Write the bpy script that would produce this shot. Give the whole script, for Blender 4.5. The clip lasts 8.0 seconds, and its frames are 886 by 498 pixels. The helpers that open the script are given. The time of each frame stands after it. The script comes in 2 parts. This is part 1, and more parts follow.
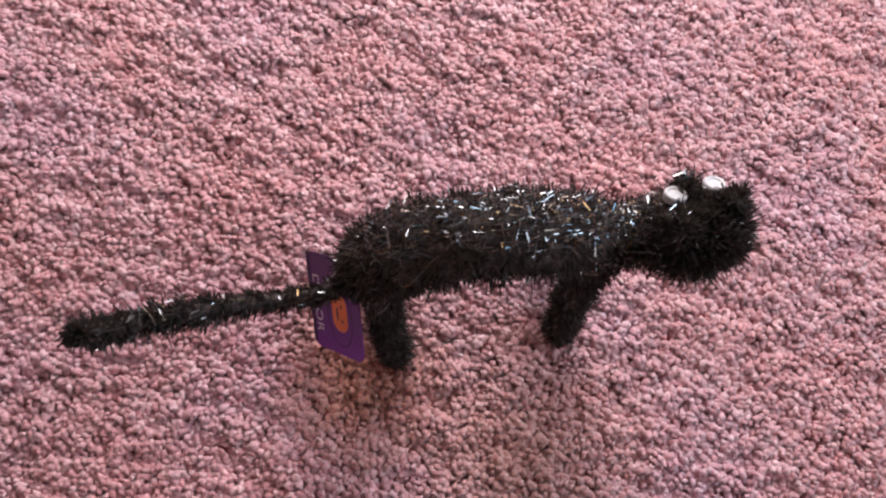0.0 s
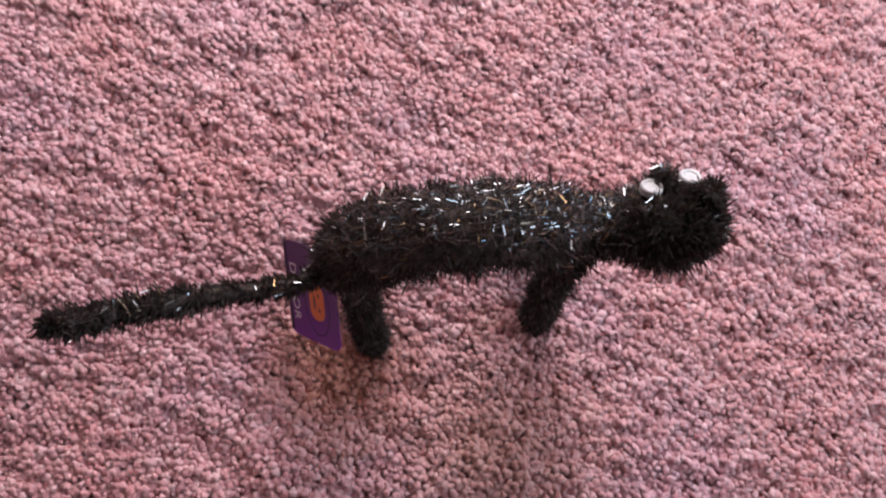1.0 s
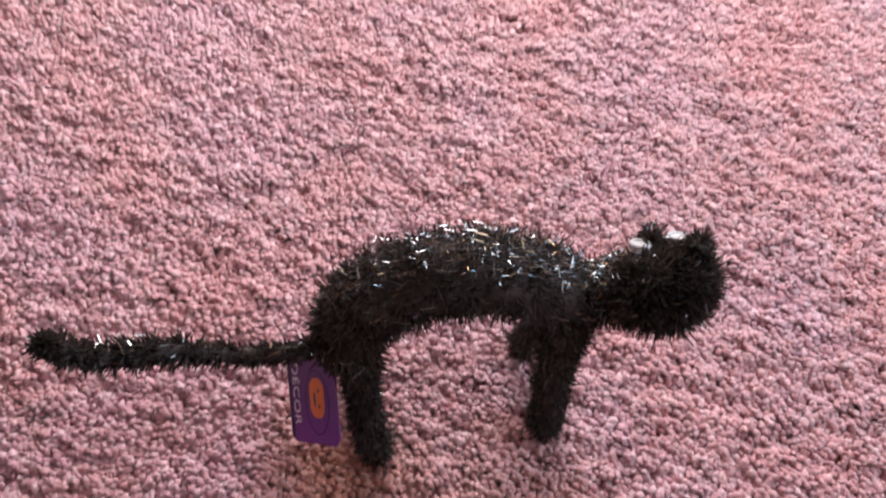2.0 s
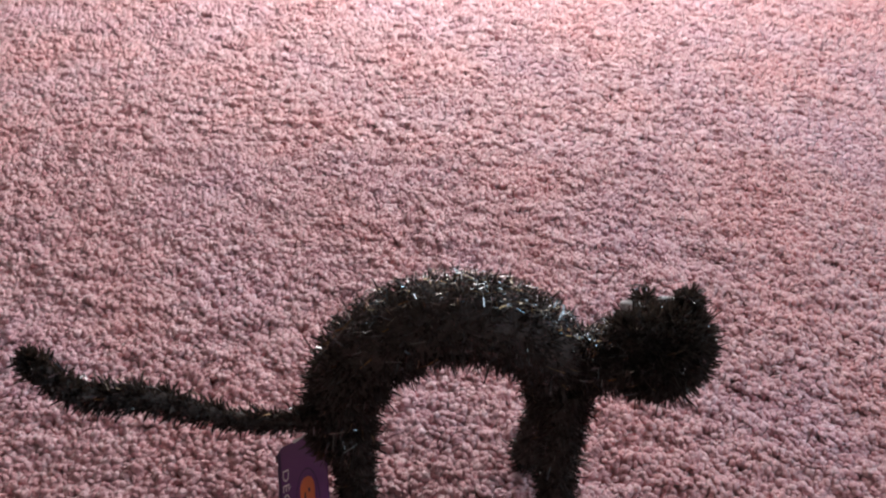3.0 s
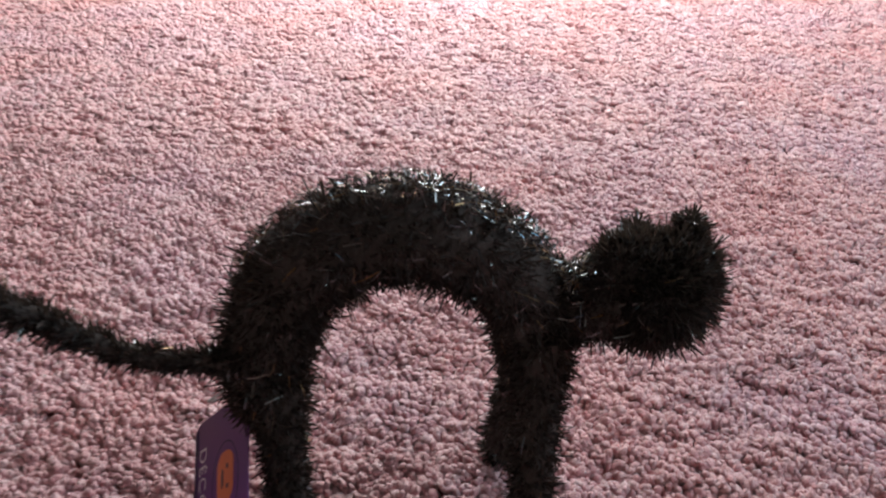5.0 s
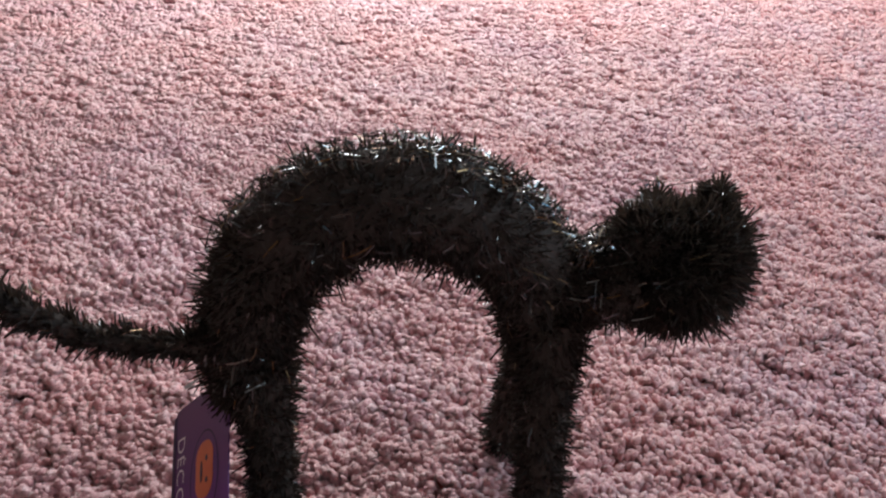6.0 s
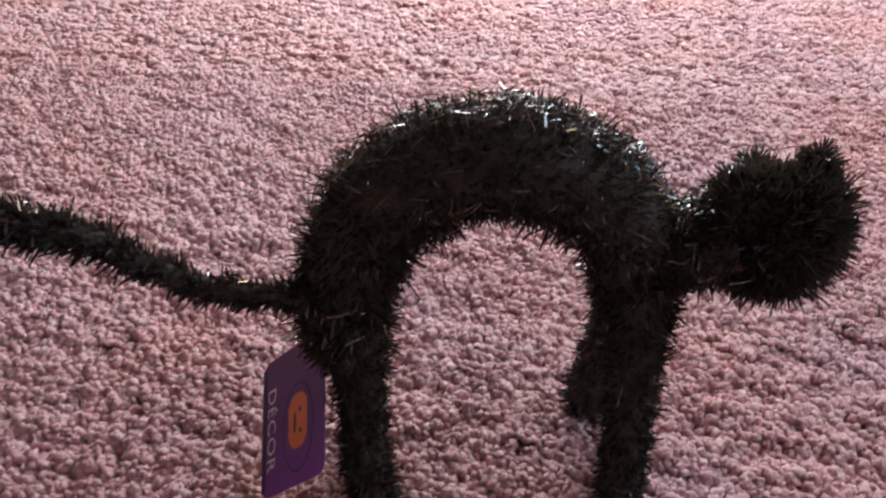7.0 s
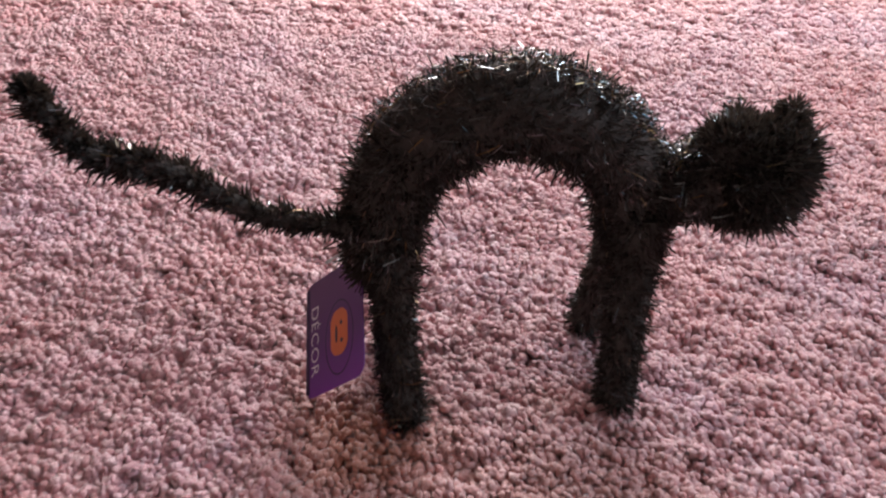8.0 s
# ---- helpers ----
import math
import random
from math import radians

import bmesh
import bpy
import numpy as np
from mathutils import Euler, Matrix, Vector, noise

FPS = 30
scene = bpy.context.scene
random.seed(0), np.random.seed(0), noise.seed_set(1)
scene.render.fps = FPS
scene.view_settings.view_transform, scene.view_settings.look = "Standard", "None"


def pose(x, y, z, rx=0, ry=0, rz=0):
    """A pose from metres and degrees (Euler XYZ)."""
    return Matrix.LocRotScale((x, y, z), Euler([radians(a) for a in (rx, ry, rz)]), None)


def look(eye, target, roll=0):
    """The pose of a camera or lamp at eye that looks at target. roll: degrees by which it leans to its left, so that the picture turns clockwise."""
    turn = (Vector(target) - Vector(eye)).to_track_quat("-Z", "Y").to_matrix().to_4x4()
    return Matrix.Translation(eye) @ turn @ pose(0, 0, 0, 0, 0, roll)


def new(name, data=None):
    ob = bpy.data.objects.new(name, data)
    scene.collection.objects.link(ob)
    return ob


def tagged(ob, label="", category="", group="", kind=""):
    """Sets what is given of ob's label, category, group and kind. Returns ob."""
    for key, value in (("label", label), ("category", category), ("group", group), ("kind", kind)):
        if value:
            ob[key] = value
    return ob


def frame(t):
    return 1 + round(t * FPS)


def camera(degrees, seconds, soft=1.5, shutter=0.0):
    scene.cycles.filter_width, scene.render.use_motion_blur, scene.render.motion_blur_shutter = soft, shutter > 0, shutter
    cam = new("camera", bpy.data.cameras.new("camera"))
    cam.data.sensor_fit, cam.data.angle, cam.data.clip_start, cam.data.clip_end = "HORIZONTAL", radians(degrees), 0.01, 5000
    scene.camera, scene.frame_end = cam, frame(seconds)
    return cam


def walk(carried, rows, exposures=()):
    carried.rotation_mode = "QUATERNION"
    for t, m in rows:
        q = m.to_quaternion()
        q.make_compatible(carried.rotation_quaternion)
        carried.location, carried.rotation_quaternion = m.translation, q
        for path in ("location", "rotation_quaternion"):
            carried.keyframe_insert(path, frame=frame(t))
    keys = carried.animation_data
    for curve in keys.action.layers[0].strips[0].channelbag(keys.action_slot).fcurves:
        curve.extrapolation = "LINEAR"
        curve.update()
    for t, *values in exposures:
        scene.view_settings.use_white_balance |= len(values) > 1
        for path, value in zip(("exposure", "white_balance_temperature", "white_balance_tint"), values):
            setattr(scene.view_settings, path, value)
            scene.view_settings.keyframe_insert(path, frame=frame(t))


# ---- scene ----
cam = camera(53.1, 8.0, soft=2.15, shutter=0.5)
PATH = [
    (0, (-0.012, 0.006, 0.695), (0.059, 0.441, -1.256), 13.0),
    (0.2, (-0.014, 0.023, 0.693), (0.089, 0.408, -1.267), 18.5),
    (0.5, (-0.016, 0.035, 0.693), (0.124, 0.359, -1.275), 26.9),
    (0.8, (-0.012, 0.029, 0.693), (0.123, 0.359, -1.275), 25.9),
    (1, (-0.01, 0.013, 0.697), (0.107, 0.406, -1.26), 20.5),
    (1.2, (-0.004, -0.012, 0.684), (0.072, 0.488, -1.251), 12.8),
    (1.5, (0.004, -0.056, 0.666), (0.042, 0.635, -1.211), 7.2),
    (1.8, (0.017, -0.095, 0.667), (0.033, 0.777, -1.133), 4.6),
    (2, (0.022, -0.126, 0.658), (0.027, 0.875, -1.073), 3.5),
    (2.2, (0.031, -0.155, 0.648), (0.011, 0.97, -1.006), 1.9),
    (3.3, (0.045, -0.265, 0.522), (-0.001, 1.34, -0.67), 0.0),
    (3.5, (0.048, -0.258, 0.494), (0.007, 1.369, -0.668), 0.0),
    (3.8, (0.047, -0.265, 0.466), (-0.002, 1.394, -0.649), 0.4),
    (4, (0.044, -0.273, 0.45), (-0.014, 1.401, -0.643), 0.7),
    (4.5, (0.049, -0.271, 0.43), (-0.023, 1.418, -0.639), 0.6),
    (4.8, (0.065, -0.258, 0.423), (-0.006, 1.432, -0.644), 0.5),
    (5, (0.07, -0.243, 0.416), (0.008, 1.445, -0.655), 0.6),
    (5.2, (0.072, -0.224, 0.4), (0.019, 1.461, -0.676), 0.7),
    (6.3, (0.062, -0.205, 0.391), (-0.006, 1.437, -0.748), 1.1),
    (6.5, (0.054, -0.206, 0.392), (-0.033, 1.427, -0.758), 1.0),
    (6.8, (0.041, -0.209, 0.393), (-0.071, 1.41, -0.775), 0.9),
    (7, (0.037, -0.213, 0.389), (-0.089, 1.398, -0.79), 0.7),
    (7.2, (0.033, -0.218, 0.39), (-0.098, 1.379, -0.806), 0.6),
    (7.5, (0.032, -0.232, 0.393), (-0.099, 1.344, -0.831), 0.7),
    (7.7, (0.03, -0.247, 0.403), (-0.099, 1.313, -0.842), 0.8),
    (8, (0.031, -0.275, 0.425), (-0.096, 1.264, -0.846), 1.2),
]
walk(cam, [(t, look(eye, target, roll)) for t, eye, target, roll in PATH],
     [(0.0, -0.17, 6500, 13), (0.6, -0.26, 6520, 14), (1.0, -0.24, 6520, 16), (2.0, -0.06, 6440, 12), (3.3, -0.76, 6340, 5),
      (4.5, -0.58, 6290, 0), (6.5, -0.58, 6330, 2), (7.2, -0.48, 6380, 5), (8.0, -0.20, 6420, 7)])

# ---- world, window light, exposure ----
world = bpy.data.worlds.new("daylight")
scene.world = world
world.use_nodes = True
wn = world.node_tree
sky = wn.nodes.new("ShaderNodeTexSky")
sky.sky_type, sky.sun_disc = "NISHITA", False
sky.sun_elevation, sky.sun_rotation = radians(38), radians(25)
wn.nodes["Background"].inputs["Strength"].default_value = 0.12
wn.links.new(sky.outputs["Color"], wn.nodes["Background"].inputs["Color"])


def area_light(name, m, sx, sy, watts, color):
    data = bpy.data.lights.new(name, "AREA")
    data.shape, data.size, data.size_y, data.energy, data.color = "RECTANGLE", sx, sy, watts, color
    ob = new(name, data)
    ob.matrix_world = m
    return ob


# daylight in the two window openings (far wall and right-hand wall)
area_light("window_daylight", look((0.06, 1.54, 0.67), (0.06, 1.14, 0.0)), 0.85, 0.60, 41, (1.0, 0.945, 0.945))
area_light("window_daylight", look((1.54, 0.40, 0.95), (0.7, 0.28, 0.0)), 0.9, 1.0, 23, (0.75, 0.87, 1.0))


# ---- materials ----
def material(name):
    m = bpy.data.materials.new(name)
    m.use_nodes = True
    t = m.node_tree
    return m, t, t.nodes["Principled BSDF"]


def node(t, kind, **inputs):
    n = t.nodes.new(kind)
    for k, v in inputs.items():
        n.inputs[k.replace("_", " ")].default_value = v
    return n


def ramp(t, stops, source):
    n = t.nodes.new("ShaderNodeValToRGB")
    e = n.color_ramp.elements
    e[0].position, e[0].color = stops[0][0], (*stops[0][1], 1)
    e[1].position, e[1].color = stops[-1][0], (*stops[-1][1], 1)
    for p, c in stops[1:-1]:
        x = e.new(p)
        x.color = (*c, 1)
    t.links.new(source, n.inputs["Fac"])
    return n


def mix(t, mode, fac, a, b):
    n = t.nodes.new("ShaderNodeMix")
    n.data_type, n.blend_type = "RGBA", mode
    for sock, v in ((n.inputs[0], fac), (n.inputs[6], a), (n.inputs[7], b)):
        if hasattr(v, "is_linked"):
            t.links.new(v, sock)
        else:
            sock.default_value = v if not isinstance(v, tuple) else (*v, 1)
    return n.outputs[2]


def bump(t, bsdf, height, strength, distance):
    b = node(t, "ShaderNodeBump", Strength=strength, Distance=distance)
    t.links.new(height, b.inputs["Height"])
    t.links.new(b.outputs["Normal"], bsdf.inputs["Normal"])


def carpet_material():
    m, t, p = material("rose_carpet_pile")
    geo = t.nodes.new("ShaderNodeNewGeometry")
    co = t.nodes.new("ShaderNodeTexCoord").outputs["Object"]
    # every tuft of yarn has its own shade of rose
    yarn = ramp(t, [(0.0, (0.56, 0.245, 0.26)), (0.3, (0.61, 0.30, 0.32)), (0.75, (0.68, 0.38, 0.40)),
                    (1.0, (0.78, 0.51, 0.52))], geo.outputs["Random Per Island"])
    # broad drifts of mauve and brick red
    n1 = node(t, "ShaderNodeTexNoise", Scale=7.0, Detail=2.0)
    t.links.new(co, n1.inputs["Vector"])
    drift = ramp(t, [(0.34, (1.04, 0.85, 0.81)), (0.5, (1.0, 0.97, 0.97)), (0.66, (0.98, 0.97, 1.08))], n1.outputs["Fac"])
    c = mix(t, "MULTIPLY", 0.8, yarn.outputs["Color"], drift.outputs["Color"])
    # grey soil in small patches
    n2 = node(t, "ShaderNodeTexNoise", Scale=38.0, Detail=3.0)
    t.links.new(co, n2.inputs["Vector"])
    soil = ramp(t, [(0.56, (0, 0, 0)), (0.75, (0.14, 0.14, 0.14))], n2.outputs["Fac"])
    c = mix(t, "MIX", soil.outputs["Color"], c, (0.38, 0.27, 0.29))
    # a rust-brown patch with a ragged edge beside the hind foot
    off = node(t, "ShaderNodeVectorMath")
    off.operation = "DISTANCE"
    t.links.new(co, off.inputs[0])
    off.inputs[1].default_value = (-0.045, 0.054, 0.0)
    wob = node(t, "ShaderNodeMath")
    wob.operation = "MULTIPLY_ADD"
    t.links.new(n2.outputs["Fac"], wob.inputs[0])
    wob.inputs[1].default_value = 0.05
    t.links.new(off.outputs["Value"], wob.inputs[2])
    brown_patch = ramp(t, [(0.045, (0.9, 0.9, 0.9)), (0.10, (0, 0, 0))], wob.outputs["Value"])
    c = mix(t, "MIX", brown_patch.outputs["Color"], c, (0.42, 0.13, 0.065))
    # a fainter tea-brown patch in front of the forefoot, the cat's shadow painted in
    off2 = node(t, "ShaderNodeVectorMath")
    off2.operation = "DISTANCE"
    t.links.new(co, off2.inputs[0])
    off2.inputs[1].default_value = (0.078, -0.008, 0.0)
    wob2 = node(t, "ShaderNodeMath")
    wob2.operation = "MULTIPLY_ADD"
    t.links.new(n2.outputs["Fac"], wob2.inputs[0])
    wob2.inputs[1].default_value = 0.09
    t.links.new(off2.outputs["Value"], wob2.inputs[2])
    brown_shadow = ramp(t, [(0.06, (0.75, 0.75, 0.75)), (0.17, (0, 0, 0))], wob2.outputs["Value"])
    c = mix(t, "MIX", brown_shadow.outputs["Color"], c, (0.40, 0.175, 0.13))
    # fibre grain
    n3 = node(t, "ShaderNodeTexNoise", Scale=480.0, Detail=3.0, Roughness=0.65)
    t.links.new(co, n3.inputs["Vector"])
    grain = ramp(t, [(0.32, (0.78, 0.70, 0.70)), (0.5, (1.0, 1.0, 1.0)), (0.68, (1.22, 1.24, 1.24))], n3.outputs["Fac"])
    c = mix(t, "MULTIPLY", 1.0, c, grain.outputs["Color"])
    t.links.new(c, p.inputs["Base Color"])
    p.inputs["Roughness"].default_value = 0.5
    p.inputs["Specular IOR Level"].default_value = 1.0
    p.inputs["Sheen Weight"].default_value = 0.85
    p.inputs["Sheen Roughness"].default_value = 0.4
    p.inputs["Sheen Tint"].default_value = (1.0, 0.97, 0.97, 1)
    bump(t, p, n3.outputs["Fac"], 0.85, 0.0018)
    return m


def backing_material():
    m, t, p = material("carpet_backing")
    co = t.nodes.new("ShaderNodeTexCoord").outputs["Object"]
    n = node(t, "ShaderNodeTexNoise", Scale=220.0, Detail=4.0)
    t.links.new(co, n.inputs["Vector"])
    r = ramp(t, [(0.3, (0.44, 0.13, 0.13)), (0.7, (0.58, 0.22, 0.22))], n.outputs["Fac"])
    t.links.new(r.outputs["Color"], p.inputs["Base Color"])
    p.inputs["Roughness"].default_value = 0.95
    bump(t, p, n.outputs["Fac"], 1.0, 0.006)
    return m


def tinsel_material():
    m, t, p = material("black_tinsel_film")
    # thin black film: nearly no reflection of its own, a little brown light passes through it, some strips are glossy
    rnd = t.nodes.new("ShaderNodeNewGeometry").outputs["Random Per Island"]
    tint = ramp(t, [(0.0, (0.026, 0.022, 0.022)), (1.0, (0.040, 0.034, 0.033))], rnd)
    t.links.new(tint.outputs["Color"], p.inputs["Base Color"])
    level = ramp(t, [(0.0, (0.03, 0.03, 0.03)), (0.86, (0.10, 0.10, 0.10)), (0.87, (1, 1, 1))], rnd)
    t.links.new(level.outputs["Color"], p.inputs["Specular IOR Level"])
    rough = ramp(t, [(0.0, (0.6, 0.6, 0.6)), (0.86, (0.4, 0.4, 0.4)), (0.87, (0.09, 0.09, 0.09)), (1.0, (0.16, 0.16, 0.16))], rnd)
    t.links.new(rough.outputs["Color"], p.inputs["Roughness"])
    thin = node(t, "ShaderNodeBsdfTranslucent", Color=(0.34, 0.24, 0.18, 1))
    both = node(t, "ShaderNodeMixShader", Fac=0.06)
    t.links.new(p.outputs["BSDF"], both.inputs[1])
    t.links.new(thin.outputs["BSDF"], both.inputs[2])
    t.links.new(both.outputs["Shader"], t.nodes["Material Output"].inputs["Surface"])
    return m


def curl_material():
    m, t, p = material("glossy_curled_film")
    rnd = t.nodes.new("ShaderNodeNewGeometry").outputs["Random Per Island"]
    p.inputs["Base Color"].default_value = (0.02, 0.018, 0.018, 1)
    p.inputs["Specular IOR Level"].default_value = 1.0
    p.inputs["IOR"].default_value = 1.75
    sheen = ramp(t, [(0.0, (1, 1, 1)), (0.48, (0.94, 0.97, 1.0)), (0.60, (0.45, 0.76, 1.0)), (0.71, (0.9, 0.95, 1.0)), (0.75, (1.0, 0.52, 0.16)), (0.87, (1.0, 0.72, 0.4)), (1.0, (1, 1, 1))], rnd)
    t.links.new(sheen.outputs["Color"], p.inputs["Specular Tint"])
    rough = ramp(t, [(0.0, (0.07, 0.07, 0.07)), (1.0, (0.34, 0.34, 0.34))], rnd)
    t.links.new(rough.outputs["Color"], p.inputs["Roughness"])
    return m


def core_material():
    m, t, p = material("matted_black_film")
    co = t.nodes.new("ShaderNodeTexCoord").outputs["Object"]
    n = node(t, "ShaderNodeTexNoise", Scale=500.0, Detail=2.0)
    t.links.new(co, n.inputs["Vector"])
    r = ramp(t, [(0.3, (0.058, 0.047, 0.043)), (0.7, (0.074, 0.061, 0.057))], n.outputs["Fac"])
    t.links.new(r.outputs["Color"], p.inputs["Base Color"])
    p.inputs["Roughness"].default_value = 0.8
    p.inputs["Specular IOR Level"].default_value = 0.15
    bump(t, p, n.outputs["Fac"], 0.8, 0.001)
    return m


def plain_material(name, color, rough, spread=0.08, scale=60.0, spec=0.5, rel=0.0):
    m, t, p = material(name)
    co = t.nodes.new("ShaderNodeTexCoord").outputs["Object"]
    n = node(t, "ShaderNodeTexNoise", Scale=scale, Detail=4.0)
    t.links.new(co, n.inputs["Vector"])
    lo, hi = [tuple(min(1.0, c * k) for c in color) for k in (1 - spread, 1 + spread)]
    r = ramp(t, [(0.3, lo), (0.7, hi)], n.outputs["Fac"])
    t.links.new(r.outputs["Color"], p.inputs["Base Color"])
    p.inputs["Roughness"].default_value = rough
    p.inputs["Specular IOR Level"].default_value = spec
    if rel:
        bump(t, p, n.outputs["Fac"], 0.5, rel)
    return m


CARPET, BACKING = carpet_material(), backing_material()
TINSEL, CORE, CURL = tinsel_material(), core_material(), curl_material()
EYE_WHITE = plain_material("white_plastic", (0.60, 0.60, 0.60), 0.28, 0.12, 500.0)
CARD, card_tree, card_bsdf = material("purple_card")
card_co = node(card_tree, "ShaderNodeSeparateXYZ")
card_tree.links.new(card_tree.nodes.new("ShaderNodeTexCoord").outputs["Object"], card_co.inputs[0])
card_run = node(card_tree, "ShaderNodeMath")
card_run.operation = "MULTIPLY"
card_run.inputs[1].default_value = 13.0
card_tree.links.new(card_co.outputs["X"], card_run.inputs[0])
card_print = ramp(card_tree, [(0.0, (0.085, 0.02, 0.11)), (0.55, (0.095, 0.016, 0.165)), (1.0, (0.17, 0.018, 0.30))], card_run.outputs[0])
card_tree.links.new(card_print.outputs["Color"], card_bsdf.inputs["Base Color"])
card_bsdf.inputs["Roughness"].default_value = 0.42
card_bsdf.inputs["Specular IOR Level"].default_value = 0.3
CARD_DARK = plain_material("dark_purple_print", (0.03, 0.008, 0.06), 0.5, 0.1, 40.0, 0.25)
ORANGE = plain_material("orange_print", (0.62, 0.13, 0.012), 0.4, 0.06, 90.0)
INK = plain_material("black_print", (0.03, 0.012, 0.02), 0.4, 0.05)
WHITE_INK = plain_material("white_print", (0.8, 0.77, 0.82), 0.5, 0.04)
NYLON = plain_material("clear_nylon", (0.6, 0.6, 0.6), 0.25, 0.04)
PLASTER = plain_material("warm_plaster", (0.62, 0.57, 0.52), 0.85, 0.04, 8.0, 0.3, 0.002)
CEILING_WHITE = plain_material("ceiling_paint", (0.78, 0.75, 0.72), 0.9, 0.03, 12.0, 0.3, 0.001)


# ---- mesh helpers ----
def mesh_from(name, verts, faces, mats, index=None, smooth=False):
    me = bpy.data.meshes.new(name)
    me.from_pydata([tuple(v) for v in verts], [], [tuple(f) for f in faces])
    for m in mats:
        me.materials.append(m)
    if index is not None:
        me.polygons.foreach_set("material_index", np.asarray(index, dtype=np.int32))
    me.polygons.foreach_set("use_smooth", np.full(len(me.polygons), smooth))
    me.update()
    return me


def mesh_quads(name, verts, quads, mats, smooth):
    """A mesh from arrays of corners and four-sided faces."""
    me = bpy.data.meshes.new(name)
    n = len(quads)
    me.vertices.add(len(verts))
    me.vertices.foreach_set("co", np.asarray(verts, dtype=np.float32).ravel())
    me.loops.add(n * 4)
    me.loops.foreach_set("vertex_index", np.asarray(quads, dtype=np.int32).ravel())
    me.polygons.add(n)
    me.polygons.foreach_set("loop_start", np.arange(0, n * 4, 4, dtype=np.int32))
    me.polygons.foreach_set("loop_total", np.full(n, 4, dtype=np.int32))
    for m in mats:
        me.materials.append(m)
    me.polygons.foreach_set("use_smooth", np.full(n, smooth))
    me.update(calc_edges=True)
    me.validate()
    return me


def part(name, bm, mat, parent, label=""):
    me = bpy.data.meshes.new(name)
    bm.to_mesh(me)
    bm.free()
    me.materials.append(mat)
    ob = new(name, me)
    ob.parent = parent
    return tagged(ob, label)


def box_bm(lo, hi, bevel=0.0):
    bm = bmesh.new()
    bmesh.ops.create_cube(bm, size=1)
    for v in bm.verts:
        v.co = Vector([lo[i] if v.co[i] < 0 else hi[i] for i in range(3)])
    if bevel:
        bmesh.ops.bevel(bm, geom=bm.edges[:], offset=bevel, segments=2, affect="EDGES")
    return bm


def structure(name, boxes, mat, label):
    bm = bmesh.new()
    for lo, hi in boxes:
        b = box_bm(lo, hi)
        me = bpy.data.meshes.new("piece")
        b.to_mesh(me)
        b.free()
        bm.from_mesh(me)
        bpy.data.meshes.remove(me)
    me = bpy.data.meshes.new(name)
    bm.to_mesh(me)
    bm.free()
    me.materials.append(mat)
    return tagged(new(name, me), label, kind="structure")


# ---- the room round the carpet ----
X0, X1, Y0, Y1, H, TH = -1.9, 1.6, -1.7, 1.6, 2.4, 0.15
structure("floor", [((X0, Y0, -0.06), (X1, Y1, -0.0055))], BACKING, "carpet backing under the rose pink pile")
structure("ceiling", [((X0 - TH, Y0 - TH, H), (X1 + TH, Y1 + TH, H + 0.1))], CEILING_WHITE, "plain white painted ceiling")
structure("wall_west", [((X0 - TH, Y0 - TH, -0.06), (X0, Y1 + TH, H))], PLASTER, "plain warm plastered wall")
structure("wall_south", [((X0, Y0 - TH, -0.06), (X1, Y0, H))], PLASTER, "plain warm plastered wall")


def wall_with_window(name, axis, at, thick, lo, hi, w0, w1, z0, z1):
    """A wall across x (axis 0) or y (axis 1) with one opening through it."""
    def b(a0, a1, h0, h1):
        p, q = (a0, at, h0), (a1, at + thick, h1)
        return (p, q) if axis == 0 else ((at, a0, h0), (at + thick, a1, h1))
    structure(name, [b(lo, w0, -0.06, H), b(w1, hi, -0.06, H), b(w0, w1, -0.06, z0), b(w0, w1, z1, H)], PLASTER,
              "plain warm plastered wall with a window opening")


wall_with_window("wall_north", 0, Y1, TH, X0, X1, -0.45, 0.6, 0.3, 1.15)
wall_with_window("wall_east", 1, X1, TH, Y0 - TH, Y1 + TH, -0.1, 0.9, 0.4, 1.55)


# ---- the carpet pile ----
def value_noise(x, y, scale, seed):
    rng = np.random.default_rng(seed)
    g = rng.random((97, 97))
    u, v = x * scale + 31.7, y * scale + 17.3
    i, j = np.floor(u).astype(int), np.floor(v).astype(int)
    fu, fv = u - i, v - j
    fu, fv = fu * fu * (3 - 2 * fu), fv * fv * (3 - 2 * fv)
    i0, i1, j0, j1 = i % 97, (i + 1) % 97, j % 97, (j + 1) % 97
    return (g[i0, j0] * (1 - fu) + g[i1, j0] * fu) * (1 - fv) + (g[i0, j1] * (1 - fu) + g[i1, j1] * fu) * fv


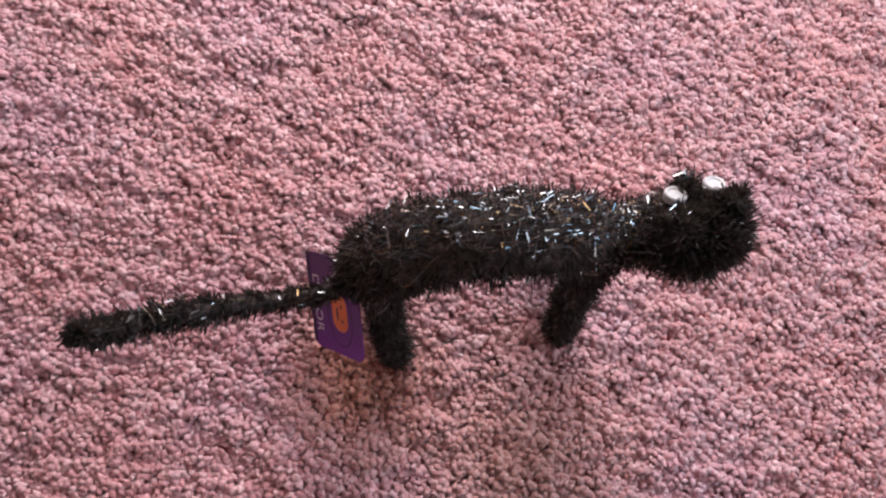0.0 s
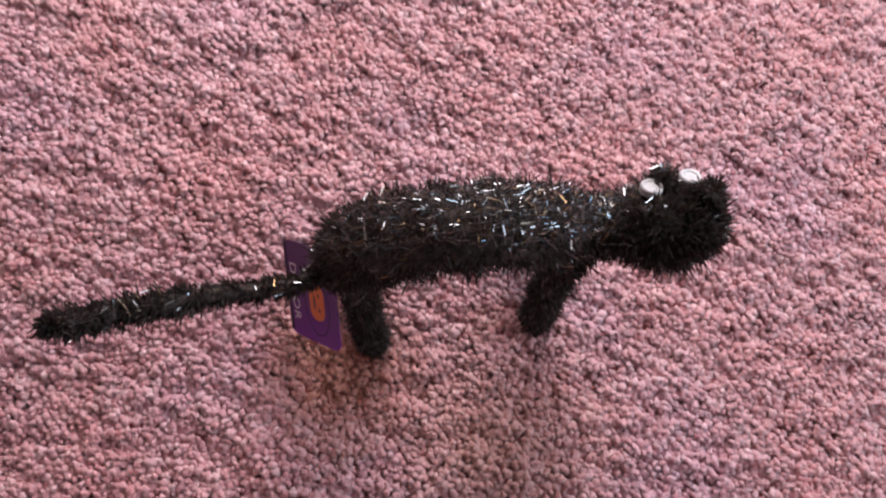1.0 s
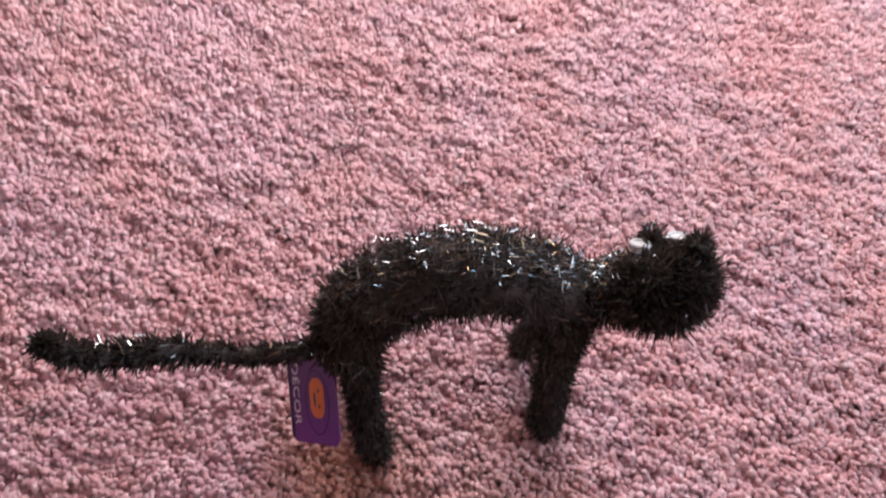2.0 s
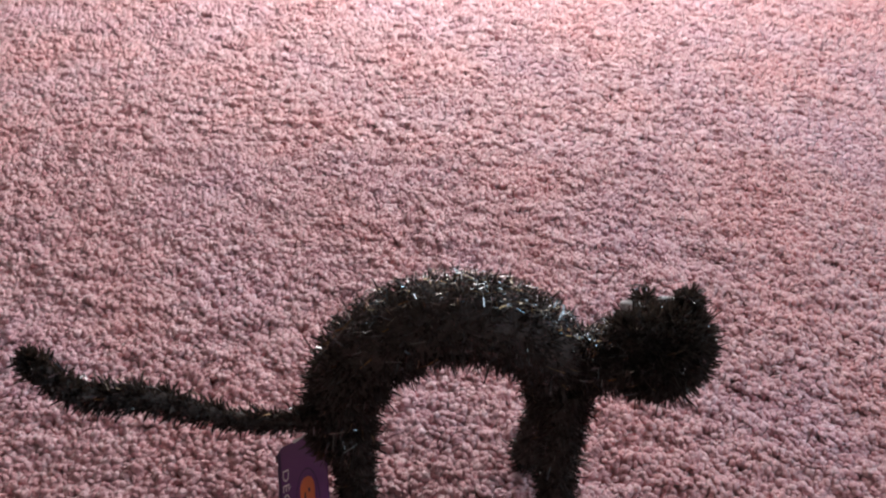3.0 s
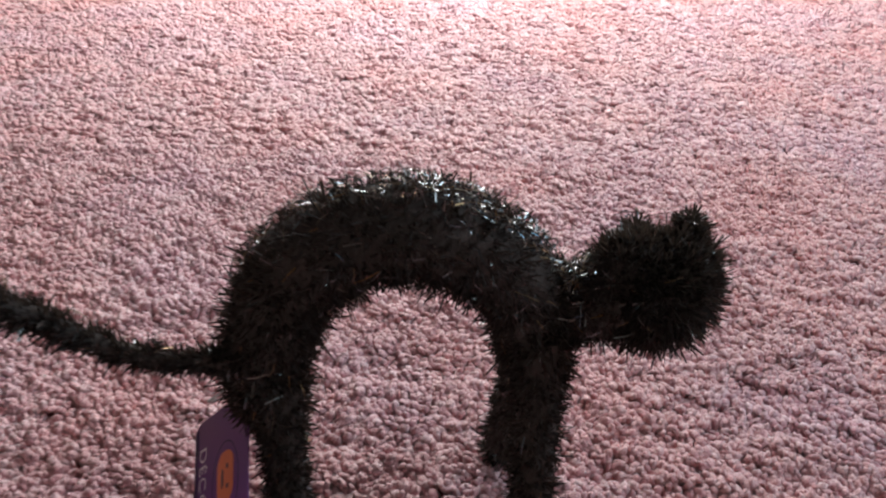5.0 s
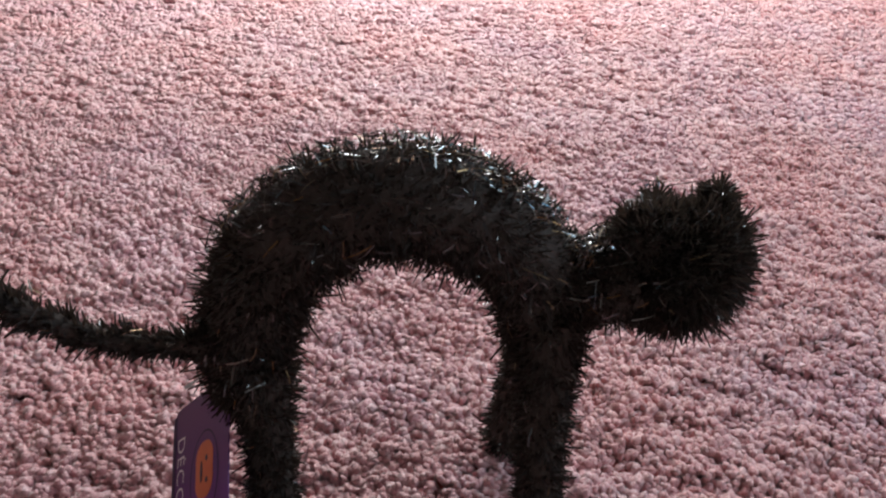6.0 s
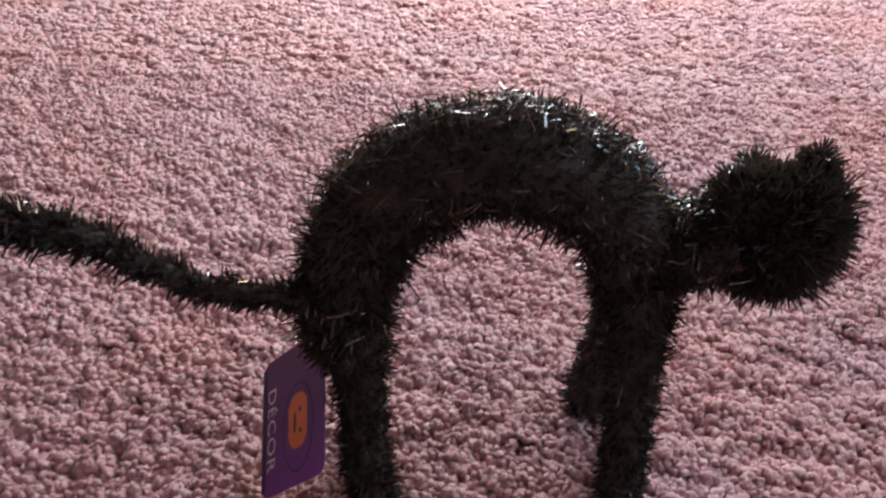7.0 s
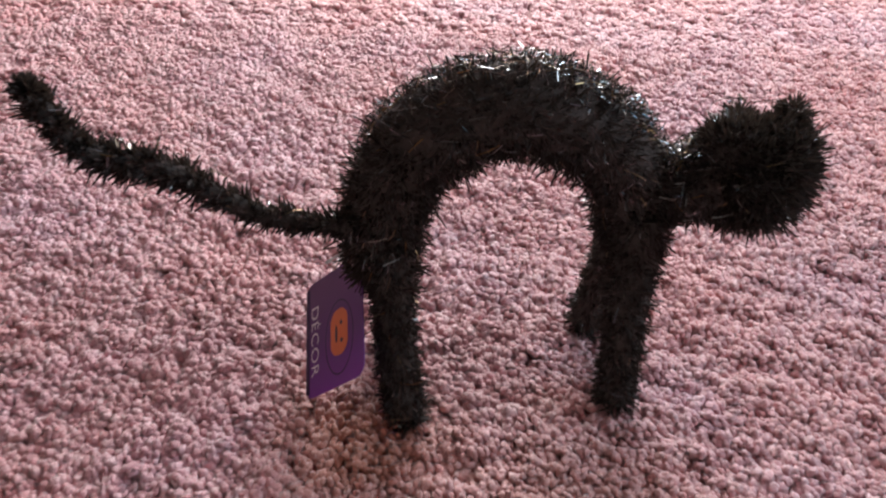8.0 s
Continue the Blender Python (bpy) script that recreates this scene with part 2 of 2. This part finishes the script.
def pile(name, cells, pitch, seed, label, rings, tall=1.0):
    """Tufts of twisted yarn, each a small rounded leaning lump, on a jittered grid over the given strips of floor."""
    rng = np.random.default_rng(seed)
    px, py = [], []
    for x0, x1, y0, y1 in cells:
        gx, gy = np.meshgrid(np.arange(x0, x1, pitch), np.arange(y0, y1, pitch * 0.9))
        gx = gx + (np.arange(gx.shape[0]) % 2)[:, None] * pitch * 0.5
        px.append(gx.ravel())
        py.append(gy.ravel())
    x, y = np.concatenate(px), np.concatenate(py)
    n = len(x)
    x = x + rng.uniform(-0.42, 0.42, n) * pitch
    y = y + rng.uniform(-0.42, 0.42, n) * pitch
    # the pile lies in locks: neighbouring tufts lean the same way and part along furrows
    ang = value_noise(x, y, 42, 3) * 9.0
    lock = value_noise(x + y * 0.35, y * 1.5, 95, 5)
    wave = value_noise(x + y * 0.3, y * 1.9, 36, 7)
    bed = 0.0054 * lock + 0.0040 * wave - 0.0060
    lean = 0.3 + 0.5 * lock
    h = 0.0036 * tall * rng.uniform(0.5, 1.4, n)
    lx = (np.cos(ang) * lean + rng.uniform(-0.5, 0.5, n)) * 0.0026
    ly = (np.sin(ang) * lean + rng.uniform(-0.5, 0.5, n)) * 0.0026
    r = pitch * rng.uniform(0.66, 1.12, n)
    lie = rng.normal(-0.15, 0.8, n)
    turn = rng.uniform(-0.3, 0.3, n)
    long = rng.uniform(0.85, 1.25, n)
    k4 = len(rings) * 4
    verts = np.zeros((n, k4, 3), dtype=np.float32)
    for k, (f, w, off) in enumerate(rings):
        for c in range(4):
            a = turn + c * math.pi / 2 + k * 0.3
            rag = rng.uniform(0.6, 1.32, n)
            ux, uy = np.cos(a) * r * w * long * rag, np.sin(a) * r * w / long * rag
            verts[:, k * 4 + c, 0] = x + lx * off + ux * np.cos(lie) - uy * np.sin(lie)
            verts[:, k * 4 + c, 1] = y + ly * off + ux * np.sin(lie) + uy * np.cos(lie)
            verts[:, k * 4 + c, 2] = bed + h * (f + rng.uniform(-0.24, 0.24, n)) - 0.0012
    quad = [(k * 4 + c, k * 4 + (c + 1) % 4, k * 4 + 4 + (c + 1) % 4, k * 4 + 4 + c) for k in range(len(rings) - 1) for c in range(4)]
    quad.append((k4 - 4, k4 - 3, k4 - 2, k4 - 1))
    quads = (np.arange(n)[:, None, None] * k4 + np.array(quad)[None]).reshape(-1, 4)
    me = mesh_quads(name, verts.reshape(-1, 3), quads, [CARPET], True)
    return tagged(new(name, me), label, "carpet", kind="stuff")


PILE_LABEL = "rose pink carpet pile of short twisted tufts"
MIDDLE = ((-0.9, 0.9, -0.2), (0.5, 1.0, 0.5), (1.0, 0.42, 1.0))
COARSE = ((-0.9, 1.0, -0.2), (1.0, 0.6, 1.0))
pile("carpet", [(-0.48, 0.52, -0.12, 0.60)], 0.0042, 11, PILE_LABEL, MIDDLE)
pile("carpet", [(-0.8, -0.48, 0.2, 0.60), (0.52, 0.8, 0.2, 0.60), (-0.85, 0.9, 0.60, 1.32)], 0.0055, 12, PILE_LABEL, MIDDLE)
pile("carpet", [(X0, -0.85, Y0, Y1), (0.9, X1, Y0, Y1), (-0.85, 0.9, 1.32, Y1), (-0.85, -0.48, Y0, 0.2), (0.52, 0.9, Y0, 0.2),
                (-0.85, -0.8, 0.2, 0.6), (0.8, 0.9, 0.2, 0.6), (-0.48, 0.52, Y0, -0.12)], 0.03, 13, PILE_LABEL, COARSE, 1.5)


# ---- the tinsel cat ----
def along(points, radii, count):
    """Samples of a smooth curve through the points: places, directions and radii at even steps."""
    p = [Vector(a) for a in points]
    p = [p[0] * 2 - p[1]] + p + [p[-1] * 2 - p[-2]]
    out = []
    for i in range(count):
        u = i / (count - 1) * (len(points) - 1)
        k = min(int(u), len(points) - 2)
        f = u - k
        a, b, c, d = p[k:k + 4]
        q = 0.5 * ((2 * b) + (c - a) * f + (2 * a - 5 * b + 4 * c - d) * f * f + (3 * b - a - 3 * c + d) * f ** 3)
        g = 0.5 * ((c - a) + (2 * a - 5 * b + 4 * c - d) * 2 * f + (3 * b - a - 3 * c + d) * 3 * f * f)
        out.append((q, g.normalized(), radii[k] * (1 - f) + radii[k + 1] * f))
    return out


class Strips:
    """Gathers strips of film and solid cores into one mesh."""

    def __init__(self):
        self.v, self.f, self.m = [], [], []

    def strip(self, root, way, length, width, bend):
        side = way.cross(Vector((random.gauss(0, 1), random.gauss(0, 1), random.gauss(0, 1)))).normalized()
        b = len(self.v)
        for k, w in ((0, 0.8), (0.6, 1.0), (1.0, 0.6)):
            c = root + way * (length * k) + bend * (k * k * length)
            self.v += [c - side * width * w * 0.5, c + side * width * w * 0.5]
        self.f += [(b, b + 1, b + 3, b + 2), (b + 2, b + 3, b + 5, b + 4)]
        self.m += [0, 0]

    def curl(self, place, out, run=None):
        """A short end of film curled over, so that it lies along the surface and catches the window."""
        n = (out + Vector((random.gauss(0, 0.42), random.gauss(0, 0.42), random.gauss(0, 0.42)))).normalized()
        u = n.orthogonal() if run is None else run - n * run.dot(n)
        u = (Matrix.Rotation(random.gauss(0, 0.3) + (math.pi / 2 if random.random() < 0.35 else 0.0), 3, n) @ u).normalized()
        w = n.cross(u) * random.uniform(0.00014, 0.00042)
        ln = 0.0012 + 0.0062 * random.random() ** 1.6
        b = len(self.v)
        for k, drop in ((-1, 0.22), (0, 0.0), (1, 0.22)):
            c = place + u * (ln * k) - n * (ln * drop)
            self.v += [c - w, c + w]
        self.f += [(b, b + 1, b + 3, b + 2), (b + 2, b + 3, b + 5, b + 4)]
        self.m += [3, 3]

    def tube(self, samples, scale, seg=16, mat=1):
        b = len(self.v)
        u = samples[0][1].orthogonal().normalized()
        for q, g, r in samples:
            u = (u - g * u.dot(g)).normalized()
            w = g.cross(u)
            for c in range(seg):
                a = c / seg * math.tau
                self.v.append(q + (u * math.cos(a) + w * math.sin(a)) * r * scale)
        for i in range(len(samples) - 1):
            for c in range(seg):
                d = (c + 1) % seg
                self.f.append((b + i * seg + c, b + i * seg + d, b + i * seg + seg + d, b + i * seg + seg + c))
                self.m.append(mat)
        self.f.append(tuple(b + c for c in range(seg)))
        self.f.append(tuple(b + (len(samples) - 1) * seg + c for c in range(seg)))
        self.m += [mat, mat]

    def garland(self, points, radii, count, width, sweep=0.0, spread=0.5, core=0.76, end=True, lumps=0.0, curls=0, all_round=0.04, clear=()):
        """A garland: film fringe standing off a twisted wire along a curve."""
        s = along(points, radii, 60)
        self.tube(s[1:-1], core)
        phase = random.uniform(0, 6)
        # the fringe stands in small clumps
        clumps = [(random.randrange(len(s)), random.uniform(0, math.tau), random.gauss(0, 0.25), random.uniform(0.88, 1.06)) for k in range(count // 16)]
        for i in range(count):
            at, a, lay, tall = random.choice(clumps)
            if random.random() < 0.6:
                at, a, lay, tall = random.randrange(len(s)), random.uniform(0, math.tau), random.gauss(0, 0.3), 0.95
            q, g, r = s[at]
            a += random.gauss(0, 0.22)
            rad = (Matrix.Rotation(a, 3, g) @ g.orthogonal()).normalized()
            way = (rad + g * (sweep + lay + random.gauss(0, spread * 0.8)) + rad.cross(g) * random.gauss(0, spread)).normalized()
            reach = r * tall * random.uniform(0.76, 1.05) * (random.uniform(1.06, 1.22) if random.random() < 0.08 else 1.0) * (1 + lumps * math.sin(at * 0.9 + a + phase))
            root = core * random.uniform(0.55, 0.98) * r
            jit = g * random.uniform(-0.004, 0.004)
            bend = Vector((random.gauss(0, 0.18), random.gauss(0, 0.18), random.gauss(-0.03, 0.18)))
            if any((q + rad * reach - e).length < 0.0100 for e in clear):
                continue
            self.strip(q + jit + rad * root, way, max(reach - root, 0.003), width * random.uniform(0.6, 1.35), bend)
        for i in range(curls):
            q, g, r = random.choice(s)
            rad = (Matrix.Rotation(random.uniform(0, math.tau), 3, g) @ g.orthogonal()).normalized()
            if (rad.z < 0.5 or rad.y < -0.45) and random.random() > all_round:
                continue
            self.curl(q + rad * r * random.uniform(0.88, 1.0) + g * random.uniform(-0.003, 0.003), rad, g)
        if end:
            for q, g, r in (s[0], s[-1]):
                sign = -1 if q is s[0][0] else 1
                for i in range(count // 14):
                    way = (g * sign + Vector((random.gauss(0, 0.8), random.gauss(0, 0.8), random.gauss(0, 0.8)))).normalized()
                    if way.dot(g * sign) > 0:
                        self.strip(q, way, r * random.uniform(0.6, 1.0), width * random.uniform(0.6, 1.25), Vector((0, 0, -0.05)))

    def ball(self, centre, radii, count, width, core=0.8, clear=()):
        c = Vector(centre)
        b, rows, seg = len(self.v), 10, 14
        for i in range(rows + 1):
            th = math.pi * i / rows
            for k in range(seg):
                a = math.tau * k / seg
                n = Vector((math.sin(th) * math.cos(a) * radii[0], math.sin(th) * math.sin(a) * radii[1], math.cos(th) * radii[2]))
                self.v.append(c + n * core)
        for i in range(rows):
            for k in range(seg):
                d = (k + 1) % seg
                self.f.append((b + i * seg + k, b + i * seg + d, b + (i + 1) * seg + d, b + (i + 1) * seg + k))
                self.m.append(1)
        for i in range(count):
            n = Vector((random.gauss(0, 1), random.gauss(0, 1), random.gauss(0, 1))).normalized()
            surf = Vector((n.x * radii[0], n.y * radii[1], n.z * radii[2]))
            way = (n + Vector((random.gauss(0, 0.38), random.gauss(0, 0.38), random.gauss(0, 0.38)))).normalized()
            f = random.uniform(0.5, 0.8)
            tip = c + surf
            if any((tip - e - Vector((-0.001, 0, 0.003))).length < 0.0108 for e in clear) and random.random() < 0.94:
                continue
            self.strip(c + surf * f, way, surf.length * (random.uniform(0.86, 1.06) - f), width * random.uniform(0.6, 1.35),
                       Vector((random.gauss(0, 0.25), random.gauss(0, 0.25), random.gauss(0, 0.25))))

        for i in range(count // 80):
            n = Vector((random.gauss(0, 1), random.gauss(0, 1), random.gauss(0, 1))).normalized()
            self.curl(c + Vector((n.x * radii[0], n.y * radii[1], n.z * radii[2])) * random.uniform(0.85, 0.98), n)

    def eye(self, centre, normal, radius):
        """A white plastic button with a raised rim and a shallow dish, set in the fringe."""
        n = Vector(normal).normalized()
        u = n.orthogonal().normalized()
        w = n.cross(u)
        prof = ((1.0, -0.003), (1.0, 0.0012), (0.9, 0.0022), (0.74, 0.0020), (0.62, 0.0011), (0.0, 0.0009))
        b, seg = len(self.v), 24
        for rr, hh in prof:
            for k in range(seg):
                a = math.tau * k / seg
                self.v.append(Vector(centre) + (u * math.cos(a) + w * math.sin(a)) * radius * max(rr, 0.001) + n * hh)
        for i in range(len(prof) - 1):
            for k in range(seg):
                d = (k + 1) % seg
                self.f.append((b + i * seg + k, b + i * seg + d, b + (i + 1) * seg + d, b + (i + 1) * seg + k))
                self.m.append(2)


def tinsel_cat():
    random.seed(7)
    s = Strips()
    # arched back, from the rump over to the shoulder
    s.garland([(-0.041, 0.122, 0.085), (-0.036, 0.121, 0.120), (-0.026, 0.121, 0.152), (-0.007, 0.122, 0.177), (0.024, 0.127, 0.190),
               (0.054, 0.132, 0.187), (0.081, 0.139, 0.169), (0.100, 0.146, 0.141), (0.105, 0.148, 0.105)],
              [0.024, 0.0280, 0.0304, 0.0312, 0.0310, 0.0308, 0.0296, 0.0281, 0.0238], 17000, 0.00105, lumps=0.05, curls=9500)
    # legs
    s.garland([(-0.031, 0.115, 0.108), (-0.0285, 0.104, 0.07), (-0.0245, 0.088, 0.035), (-0.018, 0.074, 0.003)],
              [0.023, 0.0163, 0.0152, 0.0162], 4200, 0.00105, 0.15, 0.55, 0.66, lumps=0.10, curls=600, all_round=0.10)
    s.garland([(0.111, 0.142, 0.120), (0.1095, 0.128, 0.08), (0.1085, 0.113, 0.04), (0.109, 0.101, 0.003)],
              [0.0245, 0.0188, 0.0162, 0.0162], 4200, 0.00105, 0.15, 0.55, 0.66, lumps=0.10, curls=600, all_round=0.10)
    s.garland([(-0.036, 0.126, 0.105), (-0.036, 0.132, 0.07), (-0.037, 0.137, 0.035), (-0.037, 0.141, 0.003)],
              [0.019, 0.015, 0.013, 0.013], 2300, 0.00105, 0.15, 0.55, 0.66, lumps=0.10, curls=60, all_round=0.1)
    s.garland([(0.103, 0.150, 0.115), (0.100, 0.158, 0.075), (0.096, 0.164, 0.04), (0.0935, 0.168, 0.003)],
              [0.019, 0.0155, 0.0150, 0.0165], 2500, 0.00105, 0.15, 0.55, 0.66, lumps=0.10, curls=200, all_round=0.12)
    # tail, thin and lifted towards its tip
    s.garland([(-0.181, 0.052, 0.228), (-0.177, 0.055, 0.213), (-0.170, 0.061, 0.1945), (-0.157, 0.067, 0.1825), (-0.144, 0.071, 0.1785), (-0.130, 0.077, 0.1690),
               (-0.112, 0.084, 0.1515), (-0.092, 0.090, 0.1375), (-0.07, 0.097, 0.129), (-0.045, 0.107, 0.122)],
              [0.010, 0.0115, 0.0115, 0.0125, 0.0125, 0.012, 0.011, 0.0105, 0.0105, 0.0115], 3200, 0.0012, -0.75, 0.25, 0.42, True, 0.18, 260, 0.15)
    # neck and head
    s.garland([(0.104, 0.148, 0.138), (0.126, 0.149, 0.1335), (0.15, 0.150, 0.141)], [0.024, 0.0245, 0.030], 3500, 0.00105, curls=2800)
    eyes = [Vector((0.1502, 0.1680, 0.1687)), Vector((0.1765, 0.1780, 0.1640))]
    s.ball((0.1695, 0.152, 0.143), (0.0350, 0.032, 0.0365), 8500, 0.00105, 0.8, eyes)
    s.ball((0.156, 0.148, 0.155), (0.0265, 0.021, 0.0290), 3600, 0.00105, 0.8, eyes)
    s.ball((0.182, 0.150, 0.153), (0.0240, 0.023, 0.0280), 3600, 0.00105, 0.8, eyes)
    # ears
    for c, tip, r0, r1 in (((0.159, 0.169, 0.155), (0.1595, 0.1745, 0.1675), 0.015, 0.0120), ((0.184, 0.161, 0.164), (0.187, 0.167, 0.1775), 0.0150, 0.0115)):
        s.garland([c, tip], [r0, r1], 900, 0.0010, 0.5, 0.4, 0.6, clear=eyes)
    for c in eyes:
        s.eye(c, (0.0, 0.58, 0.81), 0.0074)
    # long loose filaments from the neck to the ear, and past it
    for a, b in (((0.122, 0.169, 0.153), (0.157, 0.182, 0.168)), ((0.126, 0.170, 0.151), (0.158, 0.181, 0.165)),
                 ((0.156, 0.181, 0.172), (0.198, 0.194, 0.174)), ((0.158, 0.182, 0.170), (0.193, 0.191, 0.1715))):
        a, b = Vector(a), Vector(b)
        s.strip(a, (b - a).normalized(), (b - a).length, 0.0005, Vector((0, 0, 0.02)))
    # a shiny film end folded over the ear
    for k in range(14):
        s.curl(Vector((0.158 + random.uniform(-0.005, 0.005), 0.180 + random.uniform(-0.003, 0.003), 0.1755 + random.uniform(-0.002, 0.002))), Vector((0, 0, 1)), Vector((1, 0.2, 0)))
    me = mesh_from("tinsel_cat", s.v, s.f, [TINSEL, CORE, EYE_WHITE, CURL], s.m)
    return tagged(new("tinsel_cat", me), "black tinsel cat decoration with arched back standing on carpet", "decoration")


tinsel_cat()


# ---- the hang tag, resting on its edge against the hind leg ----
def flat(points, thick):
    """A thin slab over an outline in the card's plane."""
    bm = bmesh.new()
    f = bm.faces.new([bm.verts.new((x, y, 0)) for x, y in points])
    top = bmesh.ops.extrude_face_region(bm, geom=[f])
    bmesh.ops.translate(bm, verts=[g for g in top["geom"] if isinstance(g, bmesh.types.BMVert)], vec=(0, 0, thick))
    bmesh.ops.recalc_face_normals(bm, faces=bm.faces[:])
    return bm


def rounded(w, h, r, cx=0.0, cy=0.0, n=6):
    pts = []
    for sx, sy, a0 in ((1, 1, 0), (-1, 1, 90), (-1, -1, 180), (1, -1, 270)):
        for k in range(n + 1):
            a = radians(a0 + 90 * k / n)
            pts.append((cx + sx * (w / 2 - r) + math.cos(a) * r, cy + sy * (h / 2 - r) + math.sin(a) * r))
    return pts


def rounded_cos(c):
    return math.copysign(abs(c) ** 0.72, c)


def hang_tag():
    bl, tl, br = Vector((-0.0805, 0.0788, 0.0029)), Vector((-0.0917, 0.1451, 0.0363)), Vector((-0.0391, 0.0604, 0.0533))
    u = (bl - tl).normalized()
    w = (br - bl)
    w = (w - u * w.dot(u)).normalized()
    n = u.cross(w)
    W, HT = (tl - bl).length, (br - bl).length
    base = new("hang_tag")
    base.matrix_world = Matrix.Translation(tl) @ Matrix((u, w, n)).transposed().to_4x4()
    tagged(base, "purple cardboard hang tag with orange pumpkin, leaning on hind leg", "tag")
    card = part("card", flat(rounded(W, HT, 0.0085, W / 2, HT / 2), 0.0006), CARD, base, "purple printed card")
    part("border", flat(rounded(W - 0.006, 0.0042, 0.0012, W / 2, 0.0025), 0.0002), CARD_DARK, card).location.z = 0.0006
    # orange pumpkin, made of three lobes
    bm = flat([(W * 0.56 + 0.0145 * rounded_cos(math.cos(a)), HT * 0.6 + 0.0102 * rounded_cos(math.sin(a)) * (1 + 0.03 * math.cos(6 * a))) for a in [k * math.tau / 48 for k in range(48)]], 0.0002)
    p = part("pumpkin_print", bm, ORANGE, card, "orange pumpkin print")
    p.location.z = 0.0006
    for cx, cy, rx, ry in ((W * 0.49, HT * 0.64, 0.0015, 0.0013), (W * 0.64, HT * 0.645, 0.0015, 0.0013), (W * 0.57, HT * 0.555, 0.0055, 0.0013)):
        e = part("dark_print", flat([(cx + rx * math.cos(k * math.tau / 16), cy + ry * math.sin(k * math.tau / 16)) for k in range(16)], 0.0002), INK, p)
        e.location.z = 0.0002
    # a fine dark ring printed round the picture
    ring = bmesh.new()
    loops = [[ring.verts.new((W * 0.60 + rx * math.cos(k * math.tau / 48), HT * 0.6 + ry * math.sin(k * math.tau / 48), 0.00015)) for k in range(48)] for rx, ry in ((0.0235, 0.0165), (0.0225, 0.0155))]
    for k in range(48):
        ring.faces.new((loops[0][k], loops[0][(k + 1) % 48], loops[1][(k + 1) % 48], loops[1][k]))
    part("ring_print", ring, CARD_DARK, card, "fine dark printed ring").location.z = 0.0006
    # the clear plastic thread that ties the card on
    at = [Vector(p) for p in ((-0.0585, 0.1290, 0.0775), (-0.0635, 0.1200, 0.0840), (-0.0690, 0.1130, 0.0880), (-0.0600, 0.1130, 0.0960), (-0.0480, 0.1170, 0.1000))]
    thread = bmesh.new()
    rings = []
    for i, p in enumerate(at):
        d = (at[min(i + 1, 4)] - at[max(i - 1, 0)]).normalized()
        a = d.orthogonal().normalized()
        b = d.cross(a)
        rad = 0.0011 if i == 2 else 0.0005
        rings.append([thread.verts.new(p + (a * math.cos(k * math.tau / 6) + b * math.sin(k * math.tau / 6)) * rad) for k in range(6)])
    for i in range(4):
        for k in range(6):
            thread.faces.new((rings[i][k], rings[i][(k + 1) % 6], rings[i + 1][(k + 1) % 6], rings[i + 1][k]))
    thread.transform(base.matrix_world.inverted())
    part("fastener", thread, NYLON, base, "clear plastic tag fastener")
    # lettering along the long edge
    cu = bpy.data.curves.new("lettering", "FONT")
    cu.body, cu.size, cu.align_x, cu.align_y = "D\u00c9COR", 0.0130, "CENTER", "CENTER"
    cu.space_character = 1.08
    cu.offset = -0.00012
    tmp = new("lettering", cu)
    bpy.context.view_layer.update()
    me = bpy.data.meshes.new_from_object(tmp.evaluated_get(bpy.context.evaluated_depsgraph_get()))
    bpy.data.objects.remove(tmp)
    me.materials.clear()
    me.materials.append(WHITE_INK)
    t = new("lettering", me)
    t.parent = card
    t.location = (W * 0.525, HT * 0.165, 0.0009)
    tagged(t, "white capital lettering")
    return base


hang_tag()
